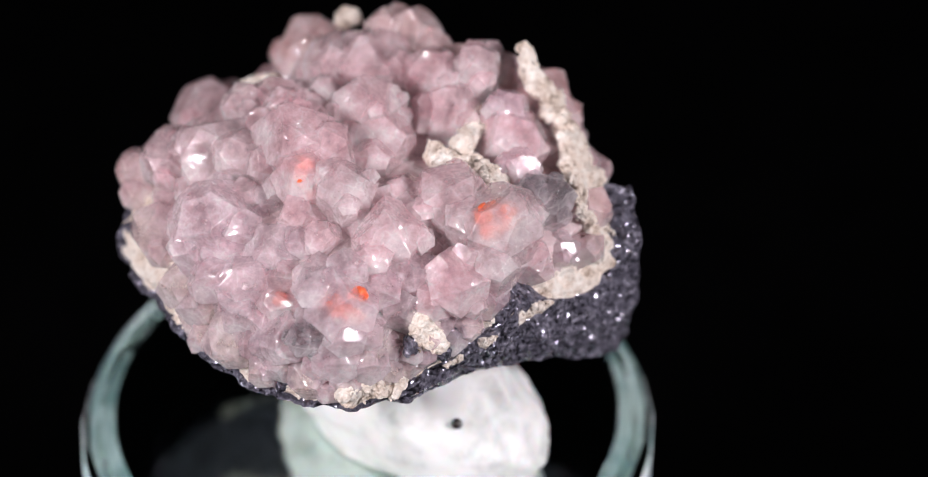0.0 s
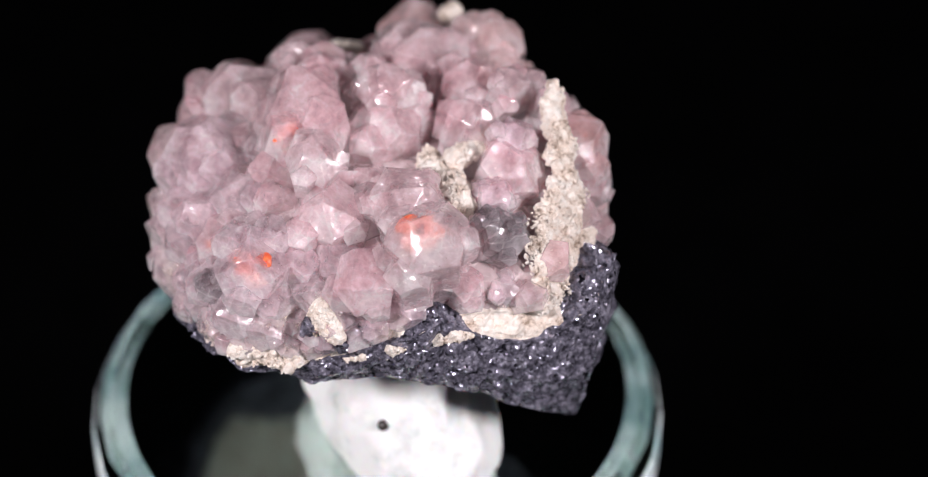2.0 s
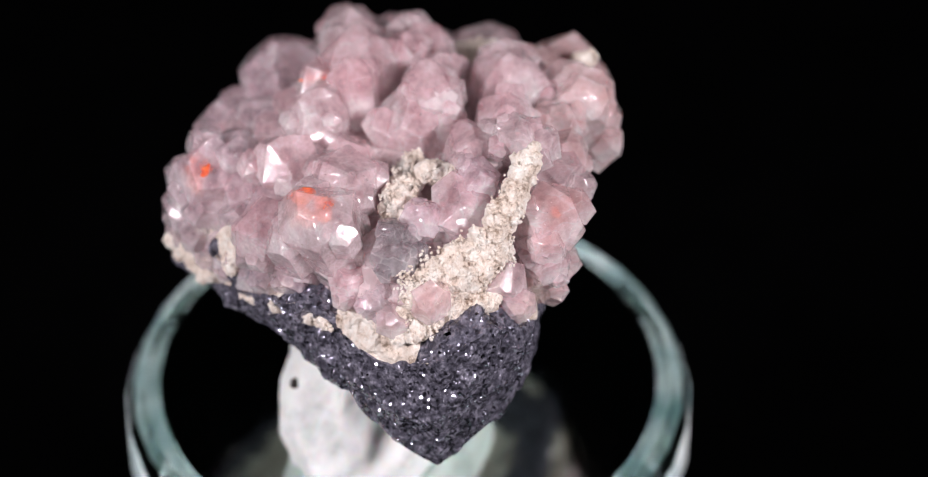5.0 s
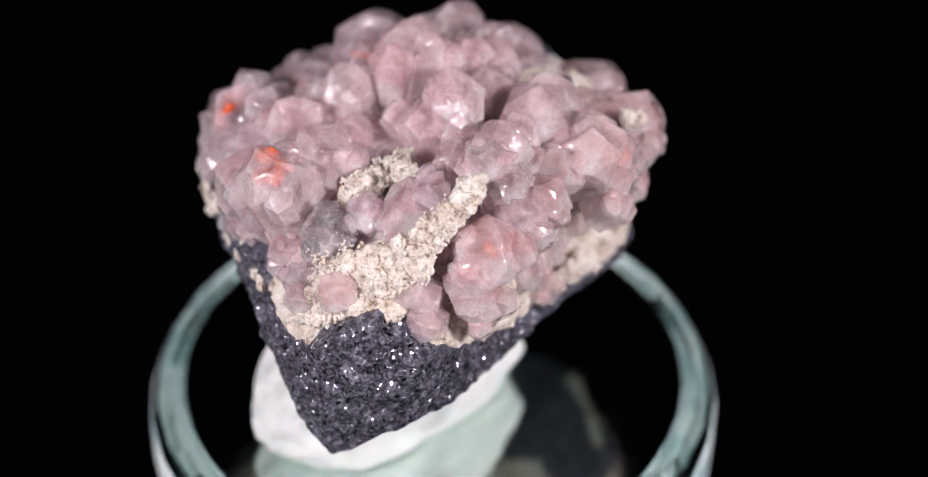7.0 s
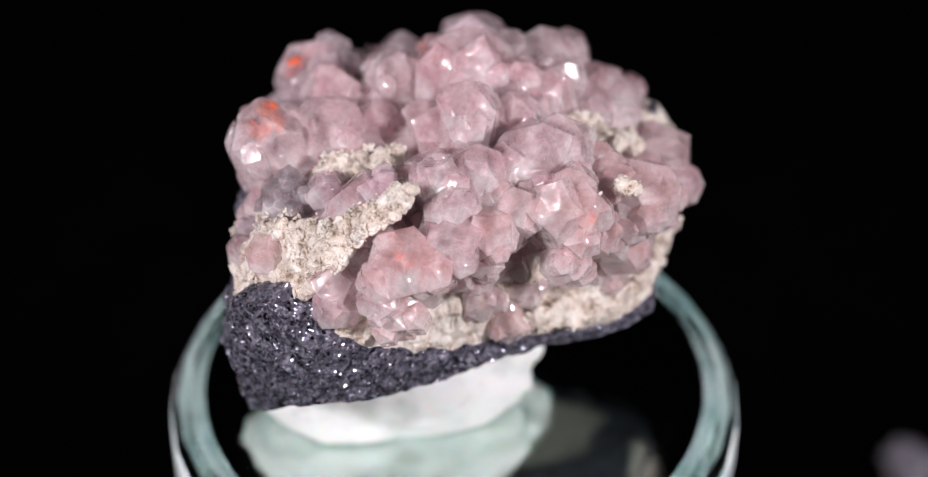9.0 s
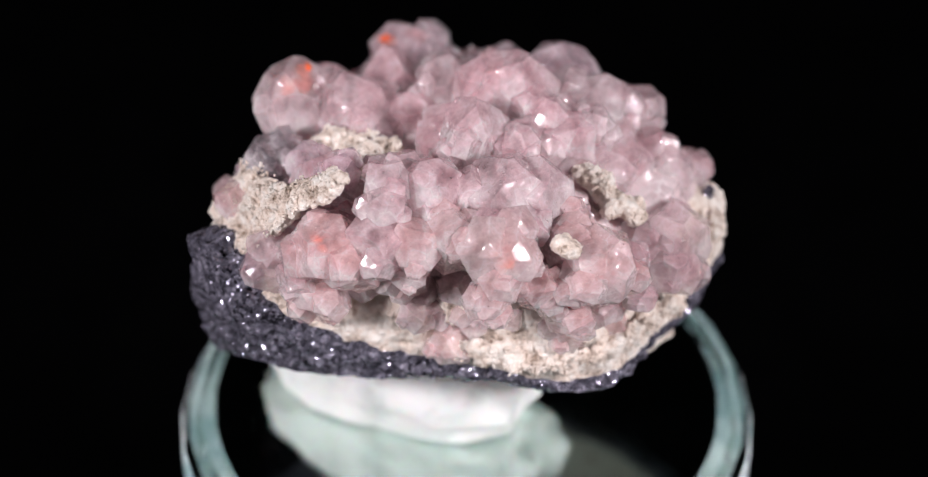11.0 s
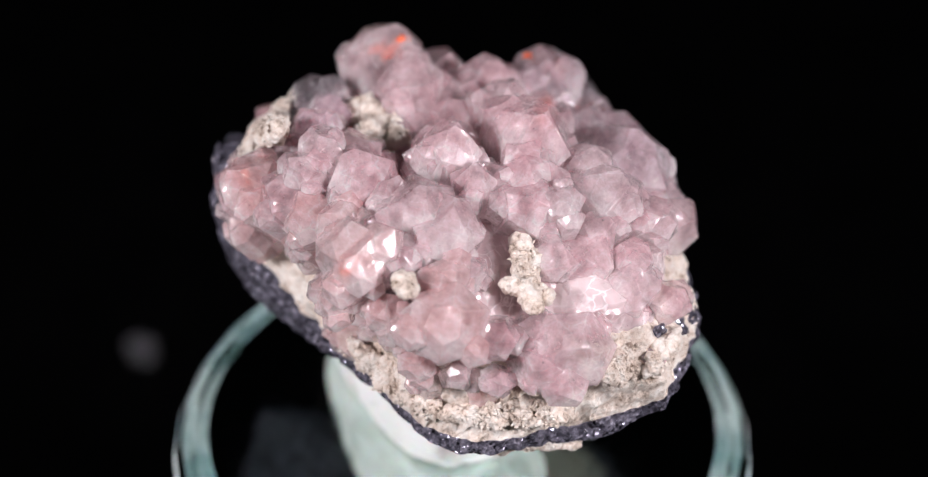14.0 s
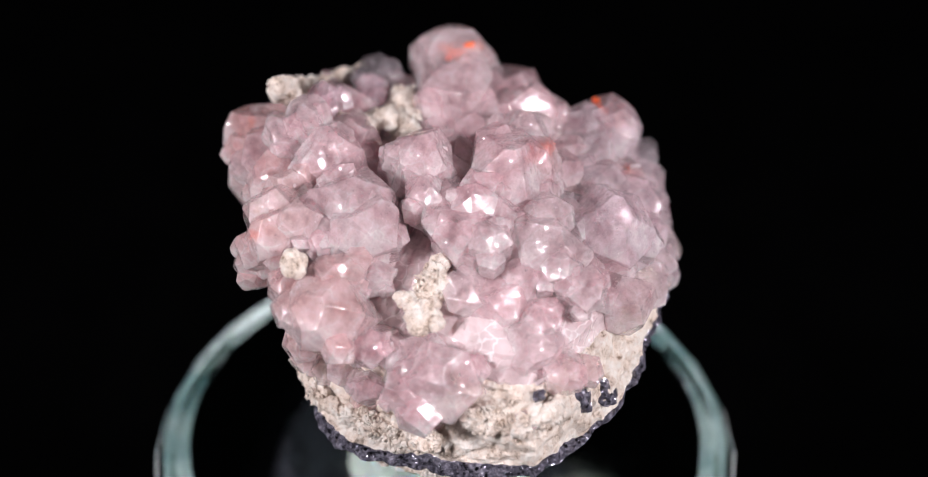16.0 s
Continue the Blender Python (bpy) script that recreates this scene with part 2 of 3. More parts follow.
def plan(a):
    c = Plan.corners
    a = (a + math.pi) % (2 * math.pi) - math.pi
    for i in range(len(c)):
        p, q = c[i], c[(i + 1) % len(c)]
        lo, hi = p[0], q[0] if q[0] > p[0] else q[0] + 2 * math.pi
        aa = a if a >= lo else a + 2 * math.pi
        if lo <= aa <= hi:
            k = (aa - lo) / (hi - lo)
            return [u + (v - u) * k for u, v in zip(p[1:], q[1:])]
    return list(c[0][1:])


def shell(profile, name, mat, label, rough, segments=220):
    """A closed body over the plan; profile(r, low, dark) gives rings of (radius, height) from below to the top, in cm."""
    bm = bmesh.new()
    rings = []
    for i in range(segments):
        a = 2 * math.pi * i / segments
        r, low, dark = plan(a)
        pts = profile(r, low, dark)
        ring = []
        for rr, z in pts:
            v = Vector((CORE.x + rr * math.cos(a), CORE.y + rr * math.sin(a), z))
            d = Vector((math.cos(a), math.sin(a), 0.35))
            v += d * (fbm(v * 1.6) * rough + fbm(v * 6.0 + Vector((3, 1, 7)), 6) * rough * 0.6)
            v.z += fbm(v * 3.1 + Vector((9, 9, 2))) * rough * 0.5
            ring.append(bm.verts.new(v * CM))
        rings.append(ring)
    m = len(rings[0])
    for i in range(segments):
        p, q = rings[i], rings[(i + 1) % segments]
        for k in range(m - 1):
            bm.faces.new((p[k], q[k], q[k + 1], p[k + 1]))
    bm.faces.new([r[0] for r in reversed(rings)])
    bm.faces.new([r[-1] for r in rings])
    bmesh.ops.recalc_face_normals(bm, faces=bm.faces)
    return part(name, bm, mat, specimen, label)


def lerp_rings(keys, steps):
    out = []
    for (r0, z0), (r1, z1) in zip(keys, keys[1:]):
        for s in range(steps):
            out.append((r0 + (r1 - r0) * s / steps, z0 + (z1 - z0) * s / steps))
    return out + [keys[-1]]


shell(lambda r, low, dark: lerp_rings([(0.25, low + 0.15), (0.75 * r, low + 0.08), (0.95 * r, low), (1.0 * r, 0.5 * low + 0.5 * dark), (0.99 * r, dark), (0.9 * r, dark + 0.1), (0.4 * r, dark)], 9),
      "ore_base", ORE, "dark grey metallic ore with sparkling grains", 0.10, 420)
shell(lambda r, low, dark: lerp_rings([(0.3, dark - 0.25), (0.9 * r, dark - 0.15), (0.985 * r, dark), (0.97 * r, 0.55 * dark + 1.4), (0.90 * r, 3.2), (0.6 * r, 3.5), (0.1, 3.6)], 9),
      "clay_layer", CLAY, "crumbly cream clay crust over the ore", 0.11, 420)
shell(lambda r, low, dark: lerp_rings([(0.3, 2.9), (0.8 * r, 2.95), (0.88 * r, 3.2), (0.83 * r, 3.55), (0.6 * r, 3.88), (0.1, 3.98)], 6),
      "quartz_druse", DRUSE, "pink quartz bed under the crystals", 0.1, 220)


# ---- crystals ----
def crystal_mesh(rng, r, length, spin=None):
    """A short six-sided quartz crystal with three large and three small end faces; its tip lies near the origin, along +z."""
    bm = bmesh.new()
    bmesh.ops.create_cone(bm, cap_ends=True, segments=6, radius1=r * 0.9, radius2=r * 1.05, depth=length + r)
    bmesh.ops.translate(bm, verts=bm.verts, vec=(0, 0, -(length - r) / 2))
    if spin is not None:
        bmesh.ops.rotate(bm, verts=bm.verts, matrix=Matrix.Rotation(spin, 3, "Z"))
    for v in bm.verts:
        v.co.x *= rng.uniform(0.9, 1.1)
        v.co.y *= rng.uniform(0.9, 1.1)
    spin = rng.uniform(0, 2.1) if spin is None else spin
    planes = []

    def face(a, lean, reach):
        planes.append((a, lean, (reach - 0.55 * math.cos(lean)) * r))

    for i in range(3):
        a = spin + i * 2.0944
        face(a, rng.uniform(0.66, 0.95), rng.uniform(0.72, 0.90))
        if rng.random() < 0.8:
            face(a + 1.0472, rng.uniform(0.75, 1.0), rng.uniform(0.82, 0.98))
    # blunt head and small faces on the shoulders
    face(rng.uniform(0, 6.28), rng.uniform(0.05, 0.4), rng.uniform(0.84, 0.98))
    for _ in range(rng.randint(0, 3)):
        face(rng.uniform(0, 6.28), rng.uniform(0.4, 1.35), rng.uniform(0.88, 1.0))
    for a, lean, off in planes:
        no = Vector((math.sin(lean) * math.cos(a), math.sin(lean) * math.sin(a), math.cos(lean)))
        geom = list(bm.verts) + list(bm.edges) + list(bm.faces)
        res = bmesh.ops.bisect_plane(bm, geom=geom, plane_co=no * off, plane_no=no, clear_outer=True)
        edges = [e for e in res["geom_cut"] if isinstance(e, bmesh.types.BMEdge)]
        if edges:
            bmesh.ops.contextual_create(bm, geom=edges)
    bmesh.ops.remove_doubles(bm, verts=bm.verts, dist=r * 0.03)
    bmesh.ops.bevel(bm, geom=list(bm.edges), offset=r * 0.014, segments=1, affect="EDGES", profile=0.5, clamp_overlap=True)
    return bm


class Bed:
    tops = []
    bare = [(Vector((-1.98, 1.55, 3.8)), 0.4), (Vector((-0.8, 2.37, 4.2)), 0.2), (Vector((1.95, -0.1, 3.8)), 0.55), (Vector((1.55, 0.6, 4.4)), 0.25), (Vector((0.6, -0.35, 4.0)), 0.4)]


def crystal(x, y, z, r, mat=None, tilt=0.25, kids=3):
    """A crystal whose visible face lies at (x, y, z), in cm, r across its half width, with smaller ones in parallel growth on its flanks."""
    rng = random.Random(int(1000 * (x * 7.1 + y * 3.3 + z)))
    p = Vector((x, y, z))
    d = ((p - CORE) * Vector((0.6, 0.6, 1.0))).normalized()
    d = (d + Vector((rng.uniform(-tilt, tilt), rng.uniform(-tilt, tilt), rng.uniform(-tilt, tilt)))).normalized()
    turn = d.to_track_quat("Z", "Y").to_matrix().to_4x4()
    spin = rng.uniform(0, 2.1)
    r *= 1.05
    grow(rng, p - d * 0.10 * r, turn, r, mat or QUARTZ, spin)
    Bed.tops.append((p, r))
    first = rng.uniform(0, 6.28)
    for i in range(kids):
        # side crystals grow nearly parallel to the main one
        a = first + 6.28 * (i + rng.uniform(-0.25, 0.25)) / kids
        s = r * rng.uniform(0.34, 0.66)
        q = p + turn.to_3x3() @ Vector((math.cos(a) * r * 0.78, math.sin(a) * r * 0.78, -r * rng.uniform(0.05, 0.45)))
        tip = (d + turn.to_3x3() @ Vector((math.cos(a), math.sin(a), 0)) * rng.uniform(0.0, 0.3)).normalized()
        grow(rng, q - d * 0.10 * s, tip.to_track_quat("Z", "Y").to_matrix().to_4x4(), s, mat or QUARTZ, spin)


def grow(rng, tip, turn, r, mat, spin=None):
    bm = crystal_mesh(rng, r * CM, 1.7 * r * CM, spin)
    ob = part("crystal", bm, mat, specimen)
    ob.matrix_basis = Matrix.Translation(tip * CM) @ turn
    return ob


def fill_crystals(count, seed, low, high, span, mat, size, rim=0.97):
    """Small crystals over the bed between the large ones."""
    rng = random.Random(seed)
    made, tries = 0, 0
    while made < count and tries < 6000:
        tries += 1
        a = rng.uniform(*span)
        r, under, dark = plan(a)
        z = rng.uniform(low, high)
        k = rim if z < 3.2 else rim - 0.42 * ((z - 3.2) / 0.8) ** 1.5
        p = Vector((CORE.x + k * r * math.cos(a), CORE.y + k * r * math.sin(a), z + 0.1))
        s = rng.uniform(*size)
        if z < dark + 0.12 or any((p - q).length < 0.75 * (t + 0.3 * s) for q, t in Bed.tops + Bed.bare):
            continue
        d = ((p - CORE).normalized() + Vector((rng.uniform(-0.4, 0.4), rng.uniform(-0.4, 0.4), rng.uniform(-0.2, 0.6)))).normalized()
        grow(rng, p + d * 0.05 * s, d.to_track_quat("Z", "Y").to_matrix().to_4x4(), s, mat)
        Bed.tops.append((p, s))
        made += 1


crystal(-1.49, -0.23, 4.68, 0.53)
crystal(-2.45, -0.89, 4.07, 0.52, LILAC)
crystal(-1.79, -0.71, 4.04, 0.23, LILAC)
crystal(-1.28, -0.70, 4.43, 0.46)
crystal(-2.20, -1.77, 3.25, 0.21, LILAC)
crystal(-1.65, -1.57, 3.86, 0.40, LILAC)
crystal(-1.48, -1.46, 3.76, 0.21, LILAC)
crystal(-1.72, -2.13, 3.38, 0.26, LILAC)
crystal(-1.56, -2.04, 3.64, 0.37)
crystal(-1.57, -2.45, 3.04, 0.27, LILAC)
crystal(-0.77, -0.99, 4.47, 0.36)
crystal(-1.24, -2.64, 3.53, 0.22, SMOKY)
crystal(-0.80, -2.45, 3.92, 0.46, LILAC)
crystal(-0.56, -1.06, 4.11, 0.53)
crystal(-0.31, -2.42, 3.13, 0.21, LILAC)
crystal(-0.31, -1.54, 4.26, 0.43)
crystal(0.49, -2.08, 3.90, 0.39)
crystal(0.60, -1.96, 3.37, 0.18)
crystal(0.52, -1.10, 4.36, 0.47)
crystal(0.97, -1.53, 4.42, 0.50)
crystal(0.25, -0.65, 4.10, 0.27)
crystal(1.42, -1.29, 3.61, 0.24)
crystal(1.81, -1.07, 3.50, 0.20, LILAC)
crystal(1.63, -0.73, 4.09, 0.30, SMOKY)
crystal(1.31, -0.34, 4.22, 0.25, LILAC)
crystal(1.28, 0.19, 4.30, 0.46)
crystal(1.20, 0.35, 4.50, 0.27, LILAC)
crystal(1.96, 0.98, 3.68, 0.27)
crystal(1.85, 1.01, 3.98, 0.20)
crystal(1.77, 1.05, 3.49, 0.33, WARM)
crystal(1.73, 1.18, 4.17, 0.43, WARM)
crystal(1.41, 1.37, 3.95, 0.27, WARM)
crystal(0.50, 0.66, 4.44, 0.34)
crystal(0.85, 0.98, 4.74, 0.28)
crystal(1.17, 1.37, 4.26, 0.41)
crystal(0.93, 1.32, 4.60, 0.26)
crystal(0.92, 1.45, 3.61, 0.27, WARM)
crystal(0.77, 1.64, 3.80, 0.24, WARM)
crystal(0.59, 1.54, 2.96, 0.25)
crystal(0.30, 1.10, 4.58, 0.41)
crystal(0.64, 1.71, 4.24, 0.34, WARM)
crystal(0.31, 1.73, 2.52, 0.25, WARM)
crystal(0.25, 1.74, 4.37, 0.33, WARM)
crystal(0.06, 2.48, 3.82, 0.27, WARM)
crystal(-0.01, 2.29, 4.34, 0.42, WARM)
crystal(-0.24, 2.43, 4.34, 0.33, WARM)
crystal(-0.33, 2.04, 4.31, 0.36)
crystal(-0.41, 0.45, 4.65, 0.31)
crystal(-0.55, 2.46, 3.76, 0.26, WARM)
crystal(-0.60, 1.52, 4.57, 0.53)
crystal(-0.98, 2.58, 3.26, 0.25, WARM)
crystal(-1.03, 2.31, 2.74, 0.25, WARM)
crystal(-1.15, 2.56, 3.90, 0.40, WARM)
crystal(-0.47, 0.10, 4.42, 0.49)
crystal(-0.99, 1.59, 4.50, 0.43)
crystal(-1.17, 2.08, 4.15, 0.26, WARM)
crystal(-1.36, 2.58, 3.98, 0.48, WARM)
crystal(-1.32, 1.74, 4.07, 0.27)
crystal(-1.64, 2.22, 2.63, 0.21, WARM)
crystal(-1.77, 2.29, 3.54, 0.24)
crystal(-0.67, 0.35, 4.73, 0.37)
crystal(-1.94, 2.43, 3.06, 0.17)
crystal(-1.03, 0.70, 4.56, 0.26)
crystal(-2.42, 2.21, 3.28, 0.30)
crystal(-2.63, 1.97, 3.45, 0.48)
crystal(-1.26, 0.59, 4.42, 0.32)
crystal(-1.75, 0.73, 4.41, 0.41)
crystal(-2.01, 0.66, 4.47, 0.27)
crystal(-1.54, 0.44, 4.59, 0.28)
crystal(-2.47, 0.83, 3.81, 0.41)
crystal(-3.08, 0.90, 3.58, 0.36)
crystal(-1.85, 0.30, 4.38, 0.35)
crystal(-2.67, 0.19, 4.20, 0.25)
crystal(-3.07, 0.06, 4.01, 0.28)
crystal(-2.50, -0.05, 4.19, 0.54)


fill_crystals(30, 3, 2.8, 3.7, (-2.7, -0.9), LILAC, (0.2, 0.42))
fill_crystals(40, 4, 3.2, 4.05, (-3.1, 3.1), QUARTZ, (0.2, 0.4))
fill_crystals(14, 6, 2.72, 3.1, (-2.6, -0.75), LILAC, (0.16, 0.30), 1.0)
fill_crystals(14, 5, 2.6, 3.3, (1.0, 3.1), QUARTZ, (0.12, 0.22))


# ---- cloudy sheets inside the crystals ----
def veil_material():
    m, nodes, links, b = material("milky_veil")
    n = noise_node(nodes, links, 700, 5, 0.7)
    r = ramp_node(nodes, links, n.outputs["Fac"], (0.38, (0.15, 0.15, 0.15)), (0.62, (0.85, 0.85, 0.85)))
    links.new(r.outputs["Color"], b.inputs["Alpha"])
    b.inputs["Base Color"].default_value = (0.95, 0.84, 0.86, 1)
    b.inputs["Roughness"].default_value = 0.12
    b.inputs["Specular IOR Level"].default_value = 0.9
    return m


def inner_veils(seed, each):
    rng = random.Random(seed)
    verts, faces = [], []
    for p, r in Bed.tops:
        out = (p - CORE).normalized()
        for _ in range(each):
            c = p + Vector([rng.uniform(-0.5, 0.5) for _ in range(3)]) * r - out * 0.55 * r
            e = Euler([rng.uniform(0, 6.28) for _ in range(3)]).to_matrix()
            size = r * rng.uniform(0.12, 0.32)
            n = rng.randint(4, 6)
            base = len(verts)
            for i in range(n):
                a = 6.28 * (i + rng.uniform(-0.3, 0.3)) / n
                w = size * rng.uniform(0.5, 1.0)
                verts.append((c + e @ Vector((math.cos(a) * w, math.sin(a) * w * 0.6, rng.uniform(-0.06, 0.06) * size))) * CM)
            for i in range(1, n - 1):
                faces.append((base, base + i, base + i + 1))
    me = bpy.data.meshes.new("inner_veil")
    me.from_pydata(verts, [], faces)
    me.materials.append(veil_material())
    ob = new("inner_veil", me)
    ob.parent = specimen
    return tagged(ob, "cloudy healed fractures inside the quartz", kind="stuff")


inner_veils(21, 9)


# ---- clay crumbs between the crystals ----
def grain_template(level):
    bm = bmesh.new()
    bmesh.ops.create_icosphere(bm, subdivisions=level, radius=1.0)
    bm.verts.index_update()
    v = np.array([q.co[:] for q in bm.verts])
    f = np.array([[q.index for q in face.verts] for face in bm.faces])
    bm.free()
    return v, f


GRAINS = (grain_template(1), grain_template(2))


def clay_crust(ends, width, count, seed, thick=0.14):
    """A crust of crumbly clay along a line from end to end, in cm: small lumps with short rods and grains on them."""
    rng = random.Random(seed)
    a, b = Vector(ends[0]), Vector(ends[1])
    verts, faces, base = [], [], 0
    count = int(count * 2.6)
    for i in range(count):
        k = rng.random()
        p = a.lerp(b, k)
        out = (p - CORE).normalized()
        w = width * math.sqrt(max(0.1, 1 - (2 * k - 1) ** 4)) * (0.75 + 0.5 * noise.noise(p * 5))
        side = Vector([max(-1.5, min(1.5, rng.gauss(0, 1))) for _ in range(3)])
        side -= out * side.dot(out)
        big = i < count * 0.09
        p = p + side * w * (0.36 if big else 0.45)
        p += out * (thick * (0.9 * noise.noise(p * 4.5 + Vector((seed, 0, 0))) + rng.uniform(-0.35, 0.06)) - (0.05 if big else 0.0))
        s = rng.uniform(0.05, 0.10) if big else rng.uniform(0.008, 0.024)
        if noise.noise(p * 8.5 + Vector((0, seed, 0))) > 0.22:
            continue
        v, f = GRAINS[1 if big else 0]
        stretch = (1, rng.uniform(0.6, 1), rng.uniform(0.7, 1.1) if big else rng.uniform(0.8, 2.1))
        m = np.array(Euler([rng.uniform(0, 6.28) for _ in range(3)]).to_matrix()) @ np.diag(stretch)
        jag = 1 + np.array([rng.uniform(-0.2, 0.2) for _ in range(len(v))])[:, None]
        verts.append(((v * jag) @ m.T * s + np.array(p)) * CM)
        faces.append(f + base)
        base += len(v)
    me = bpy.data.meshes.new("clay_crust")
    me.from_pydata(np.concatenate(verts).tolist(), [], np.concatenate(faces).tolist())
    me.materials.append(CLAY)
    ob = new("clay_crust", me)
    ob.parent = specimen
    return tagged(ob, "crumbly cream clay lodged between crystals", kind="stuff")


clay_crust(((2.10, -0.62, 3.55), (1.86, 0.42, 4.08)), 0.62, 4600, 1)
clay_crust(((1.84, 0.32, 4.12), (1.30, 1.00, 4.82)), 0.26, 1900, 2)
clay_crust(((2.18, -0.98, 3.25), (2.22, 0.25, 3.55)), 0.16, 1100, 3)
clay_crust(((1.05, -0.62, 4.12), (0.20, -0.05, 4.16)), 0.28, 1600, 4)
clay_crust(((0.55, -0.1, 4.2), (0.85, 0.45, 4.35)), 0.18, 800, 5)
clay_crust(((-1.70, 1.10, 4.08), (-2.08, 1.78, 3.76)), 0.24, 1500, 6)
clay_crust(((-1.75, 1.75, 3.95), (-2.2, 1.55, 3.75)), 0.14, 700, 7)
clay_crust(((-0.72, 2.44, 4.30), (-0.90, 2.50, 4.24)), 0.15, 520, 8)
clay_crust(((-2.9, 1.75, 2.9), (-3.45, 0.9, 2.95)), 0.35, 1500, 9)
clay_crust(((-1.2, 2.45, 2.35), (0.3, 1.75, 2.5)), 0.26, 2000, 10)
clay_crust(((-2.6, 2.0, 2.5), (-1.3, 2.45, 2.4)), 0.26, 1600, 11)
clay_crust(((1.6, -1.45, 3.05), (0.3, -2.25, 2.75)), 0.09, 450, 12)
clay_crust(((-0.2, -2.55, 2.7), (-0.85, -2.8, 2.85)), 0.20, 900, 13)


clay_crust(((0.25, -2.36, 3.15), (-0.02, -2.34, 3.50)), 0.20, 800, 17, 0.06)
clay_crust(((-3.42, 1.37, 2.85), (-3.48, 0.93, 3.08)), 0.22, 900, 14)
clay_crust(((-2.2, 2.25, 2.95), (-2.75, 1.75, 3.05)), 0.2, 800, 15)


clay_crust(((-1.45, 2.25, 1.80), (-2.65, 1.70, 1.72)), 0.10, 800, 16, 0.06)


# ---- loose bits of ore in the clay ----
def ore_fragment(x, y, z, size):
    bm = bmesh.new()
    bmesh.ops.create_icosphere(bm, subdivisions=3, radius=1.0)
    q = Vector((x, y, z))
    for v in bm.verts:
        v.co *= 1 + 0.45 * noise.noise(v.co * 1.6 + q * 3) + 0.15 * noise.noise(v.co * 5 + q)
    bmesh.ops.scale(bm, vec=Vector((1, 0.8, 0.7)) * size * CM, verts=bm.verts)
    ob = part("ore_fragment", bm, ORE, specimen)
    ob.matrix_basis = Matrix.Translation(q * CM) @ Euler((x * 3, y * 2, z)).to_matrix().to_4x4()


ore_fragment(-0.07, -2.40, 3.18, 0.13)
ore_fragment(0.46, -2.12, 3.10, 0.12)
ore_fragment(0.10, -2.30, 2.98, 0.10)
ore_fragment(-3.34, 1.10, 3.22, 0.09)
ore_fragment(-3.36, 0.50, 2.80, 0.20)
ore_fragment(-3.40, 0.15, 2.72, 0.18)
ore_fragment(-3.28, 0.95, 2.55, 0.16)
ore_fragment(-2.36, -1.92, 2.66, 0.14)
ore_fragment(-1.50, -2.40, 2.68, 0.17)
ore_fragment(0.30, -2.28, 3.02, 0.14)


# ---- orange-red inclusions ----
def inclusion(x, y, z, size, count, seed):
    rng = random.Random(seed)
    p = Vector((x, y, z))
    out = (p - CORE).normalized()
    for _ in range(count):
        q = p + Vector((rng.uniform(-1, 1), rng.uniform(-1, 1), rng.uniform(-1, 1))) * size * 0.9 - out * 0.15
        bm = bmesh.new()
        bmesh.ops.create_icosphere(bm, subdivisions=2, radius=1.0)
        for v in bm.verts:
            v.co *= 1 + 0.5 * noise.noise(v.co * 1.7 + q * 9)
        ob = part("inclusion", bm, RED, specimen, "orange-red iron inclusion inside the quartz")
        t = (out + Vector((rng.uniform(-0.5, 0.5), rng.uniform(-0.5, 0.5), rng.uniform(-0.5, 0.5)))).to_track_quat("Z", "Y").to_matrix().to_4x4()
        s = size * rng.uniform(0.6, 1.05) * CM
        ob.data.transform(Matrix.Diagonal((s, s * rng.uniform(0.5, 0.9), s * 0.5, 1)))
        ob.matrix_basis = Matrix.Translation(q * CM) @ t


inclusion(-1.24, -0.80, 4.46, 0.14, 5, 1)
inclusion(-1.27, -0.76, 4.18, 0.08, 2, 2)
inclusion(0.88, -1.54, 4.42, 0.14, 4, 3)
inclusion(0.98, -1.58, 4.33, 0.14, 4, 4)
inclusion(-0.74, -2.52, 3.92, 0.13, 4, 5)
inclusion(-0.98, -2.50, 3.88, 0.12, 3, 6)
inclusion(1.78, 1.24, 4.20, 0.10, 2, 7)
inclusion(0.00, 2.40, 4.40, 0.12, 3, 8)
inclusion(-0.08, 2.48, 4.30, 0.11, 3, 9)
inclusion(-1.58, -2.12, 3.68, 0.10, 2, 10)


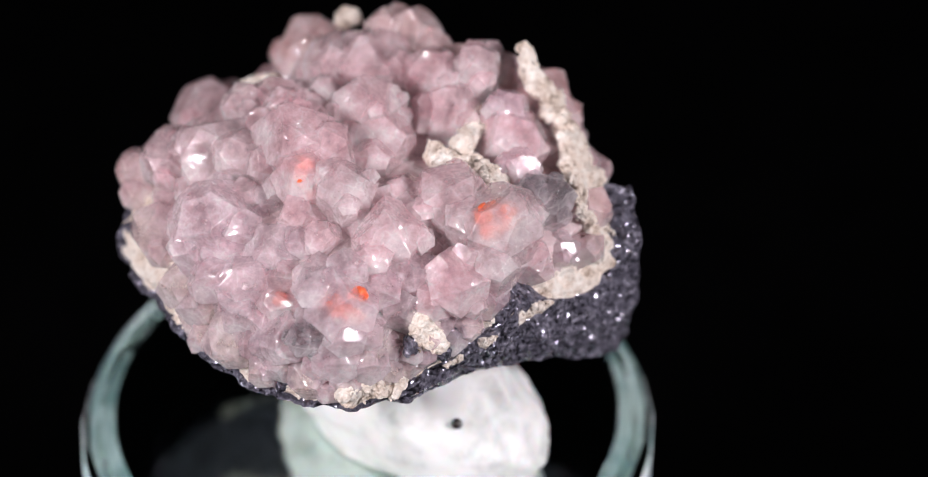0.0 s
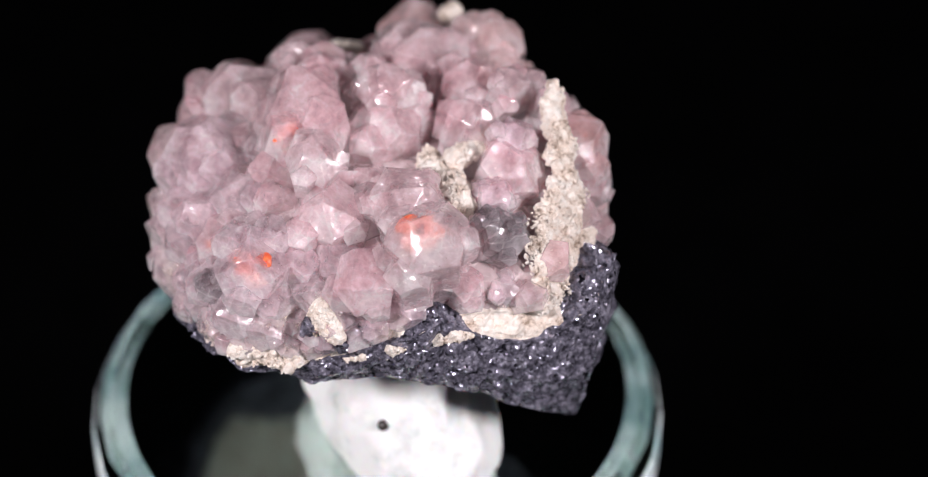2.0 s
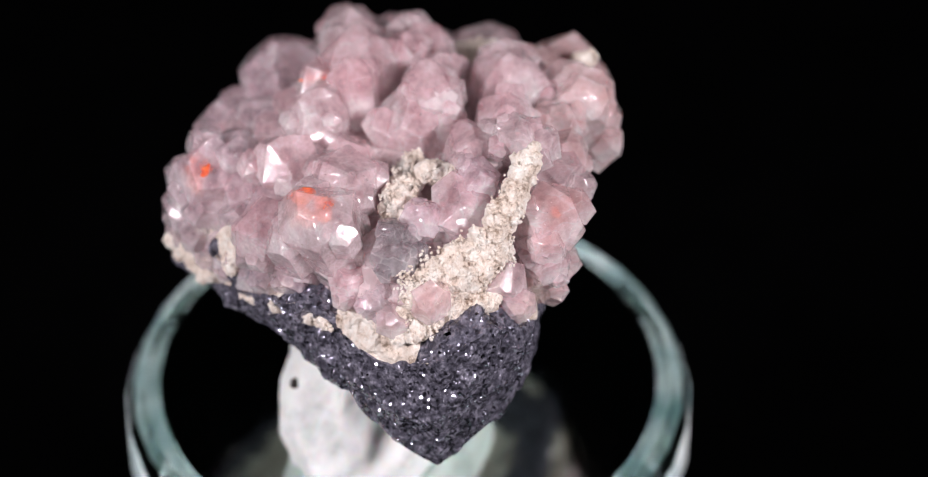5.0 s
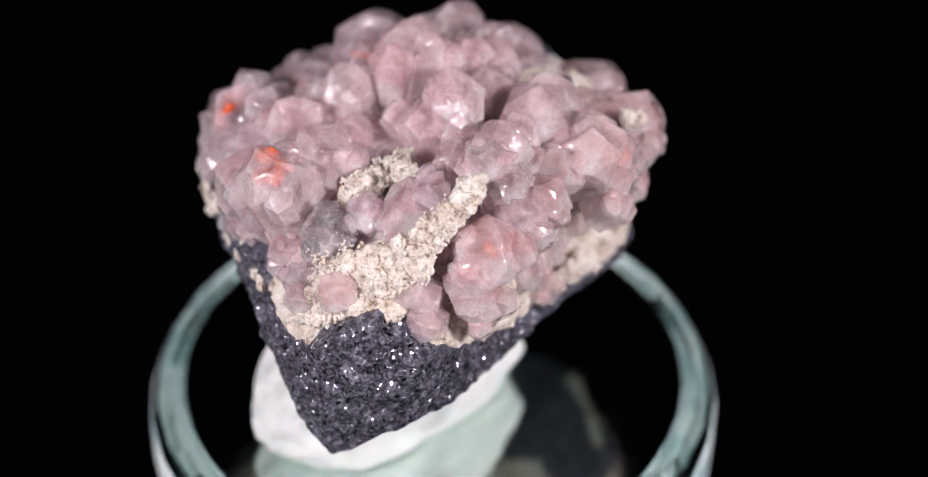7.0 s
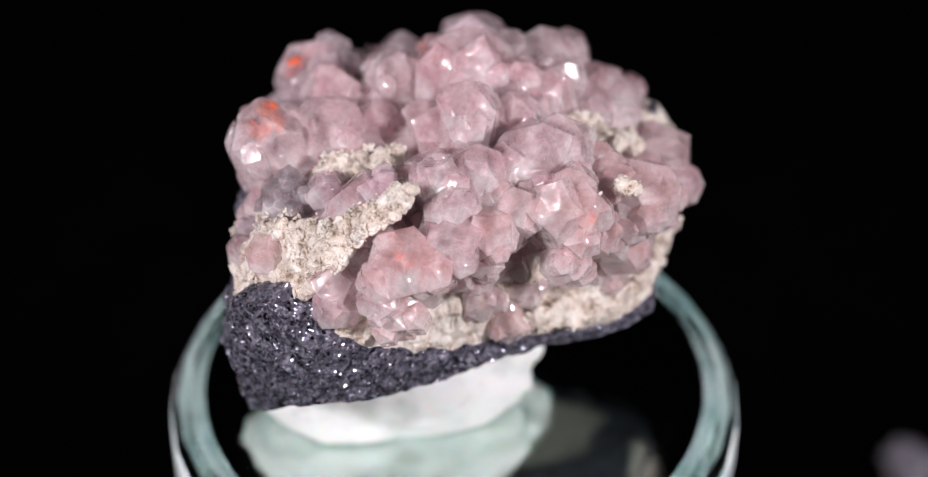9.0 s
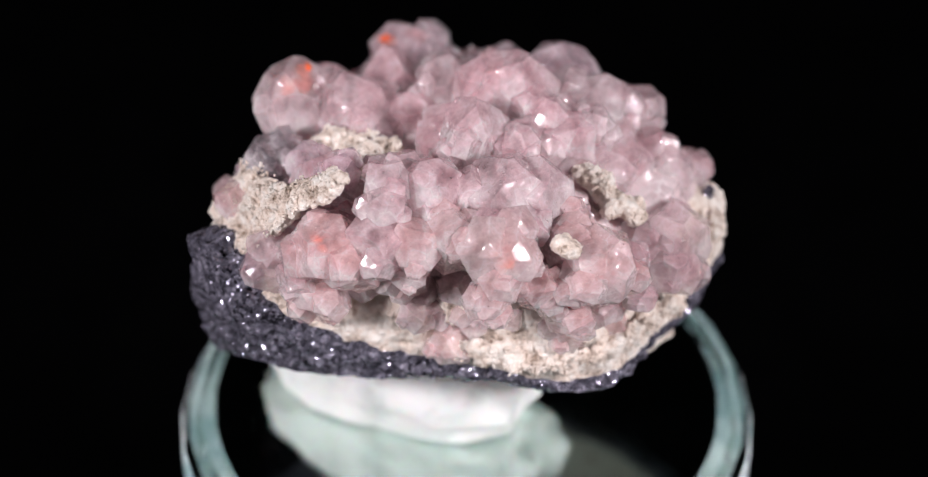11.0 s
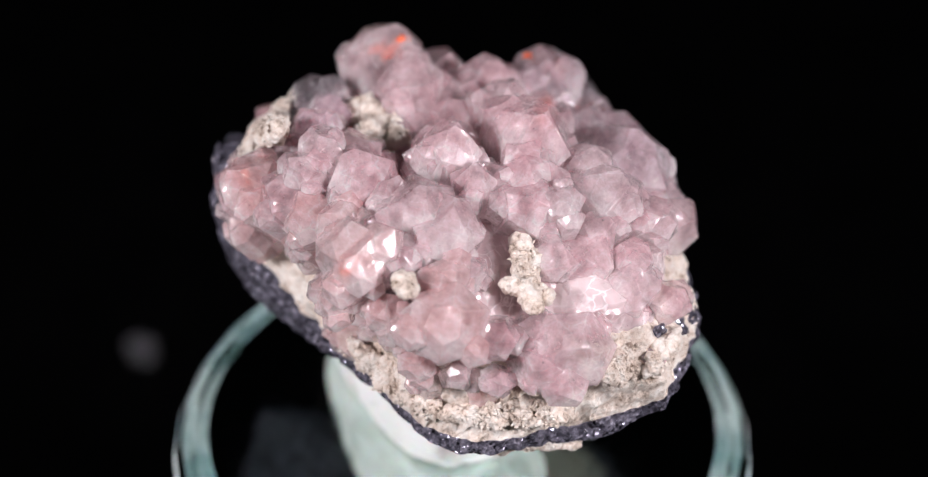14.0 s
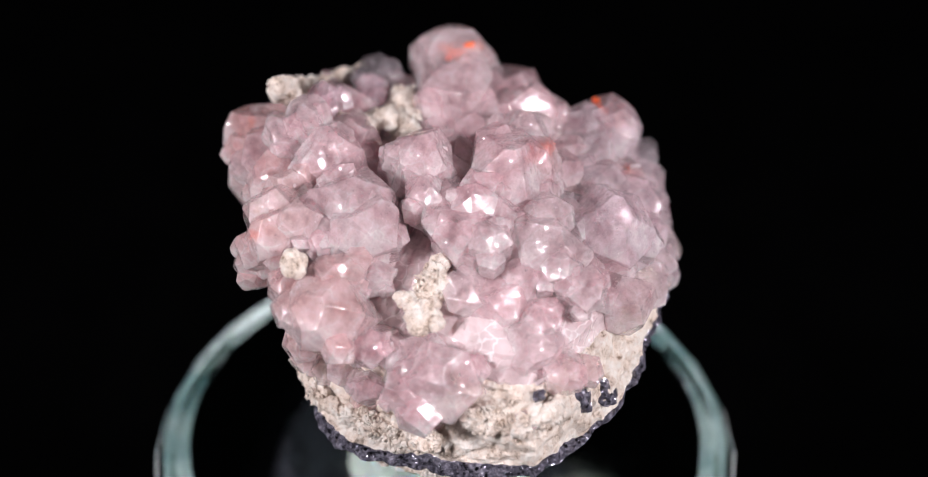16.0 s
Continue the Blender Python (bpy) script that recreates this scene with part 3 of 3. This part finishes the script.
# ---- the putty under the rock ----
def build_putty():
    bm = bmesh.new()
    bmesh.ops.create_icosphere(bm, subdivisions=5, radius=1.0)
    turn = Matrix.Rotation(radians(-42), 3, "Z")
    for v in bm.verts:
        p = v.co.copy()
        s = 1.0 + 0.16 * fbm(p * 1.3 + Vector((4, 2, 1))) + 0.05 * fbm(p * 4)
        z = p.z
        w = 1.0 - 0.18 * max(z, 0)
        q = turn @ Vector((p.x * 1.95 * s * w, p.y * 1.12 * s * w, 0))
        v.co = Vector((q.x - 0.05, q.y - 0.35, max(0.0, 0.75 + 1.3 * z))) * CM
    ob = part("putty", bm, PUTTY, None, smooth=True)
    ob.location = (0, 0, BASE)
    bm = bmesh.new()
    bmesh.ops.create_icosphere(bm, subdivisions=2, radius=0.0007)
    speck = part("speck", bm, STAND, ob, "dark speck")
    speck.location = Vector((0.46, -1.70, 1.30)) * CM
    return tagged(ob, "lump of white mounting putty pressed between rock and mirror", "putty")


putty = build_putty()


# ---- small clear chips lying on the turning table ----
def chip(x, y, size, seed, mat=None):
    rng = random.Random(seed)
    holder = tagged(new("quartz_chip"), "small clear quartz chip glinting on the black table", "stone", "loose chips on the table")
    for i in range(6):
        bm = crystal_mesh(rng, size * rng.uniform(0.4, 0.65) * CM, size * CM)
        ob = part("crystal", bm, mat or CHIP, holder)
        a = i * 1.05 + rng.uniform(-0.3, 0.3)
        ob.matrix_basis = Matrix.Translation(Vector((x + 0.5 * size * math.cos(a), y + 0.5 * size * math.sin(a), size * rng.uniform(0.55, 1.1))) * CM) @ Euler((rng.uniform(0.3, 1.2), rng.uniform(-0.8, 0.8), a)).to_matrix().to_4x4()
    return holder


chips = [chip(5.77, -8.97, 0.46, 1, LOOSE), chip(-11.74, 1.45, 0.44, 2, LOOSE), chip(8.77, -8.89, 0.24, 3)]


def motions():
    # everything on the turntable goes round at one even pace, clockwise from above
    rows = [i * 0.25 for i in range(65)]
    for thing, z in ((specimen, BASE), (putty, BASE), (glass, 0.0), *((c, TABLE) for c in chips)):
        walk(thing, [(t, pose(0, 0, z, 0, 0, -14.349 * t)) for t in rows])


motions()
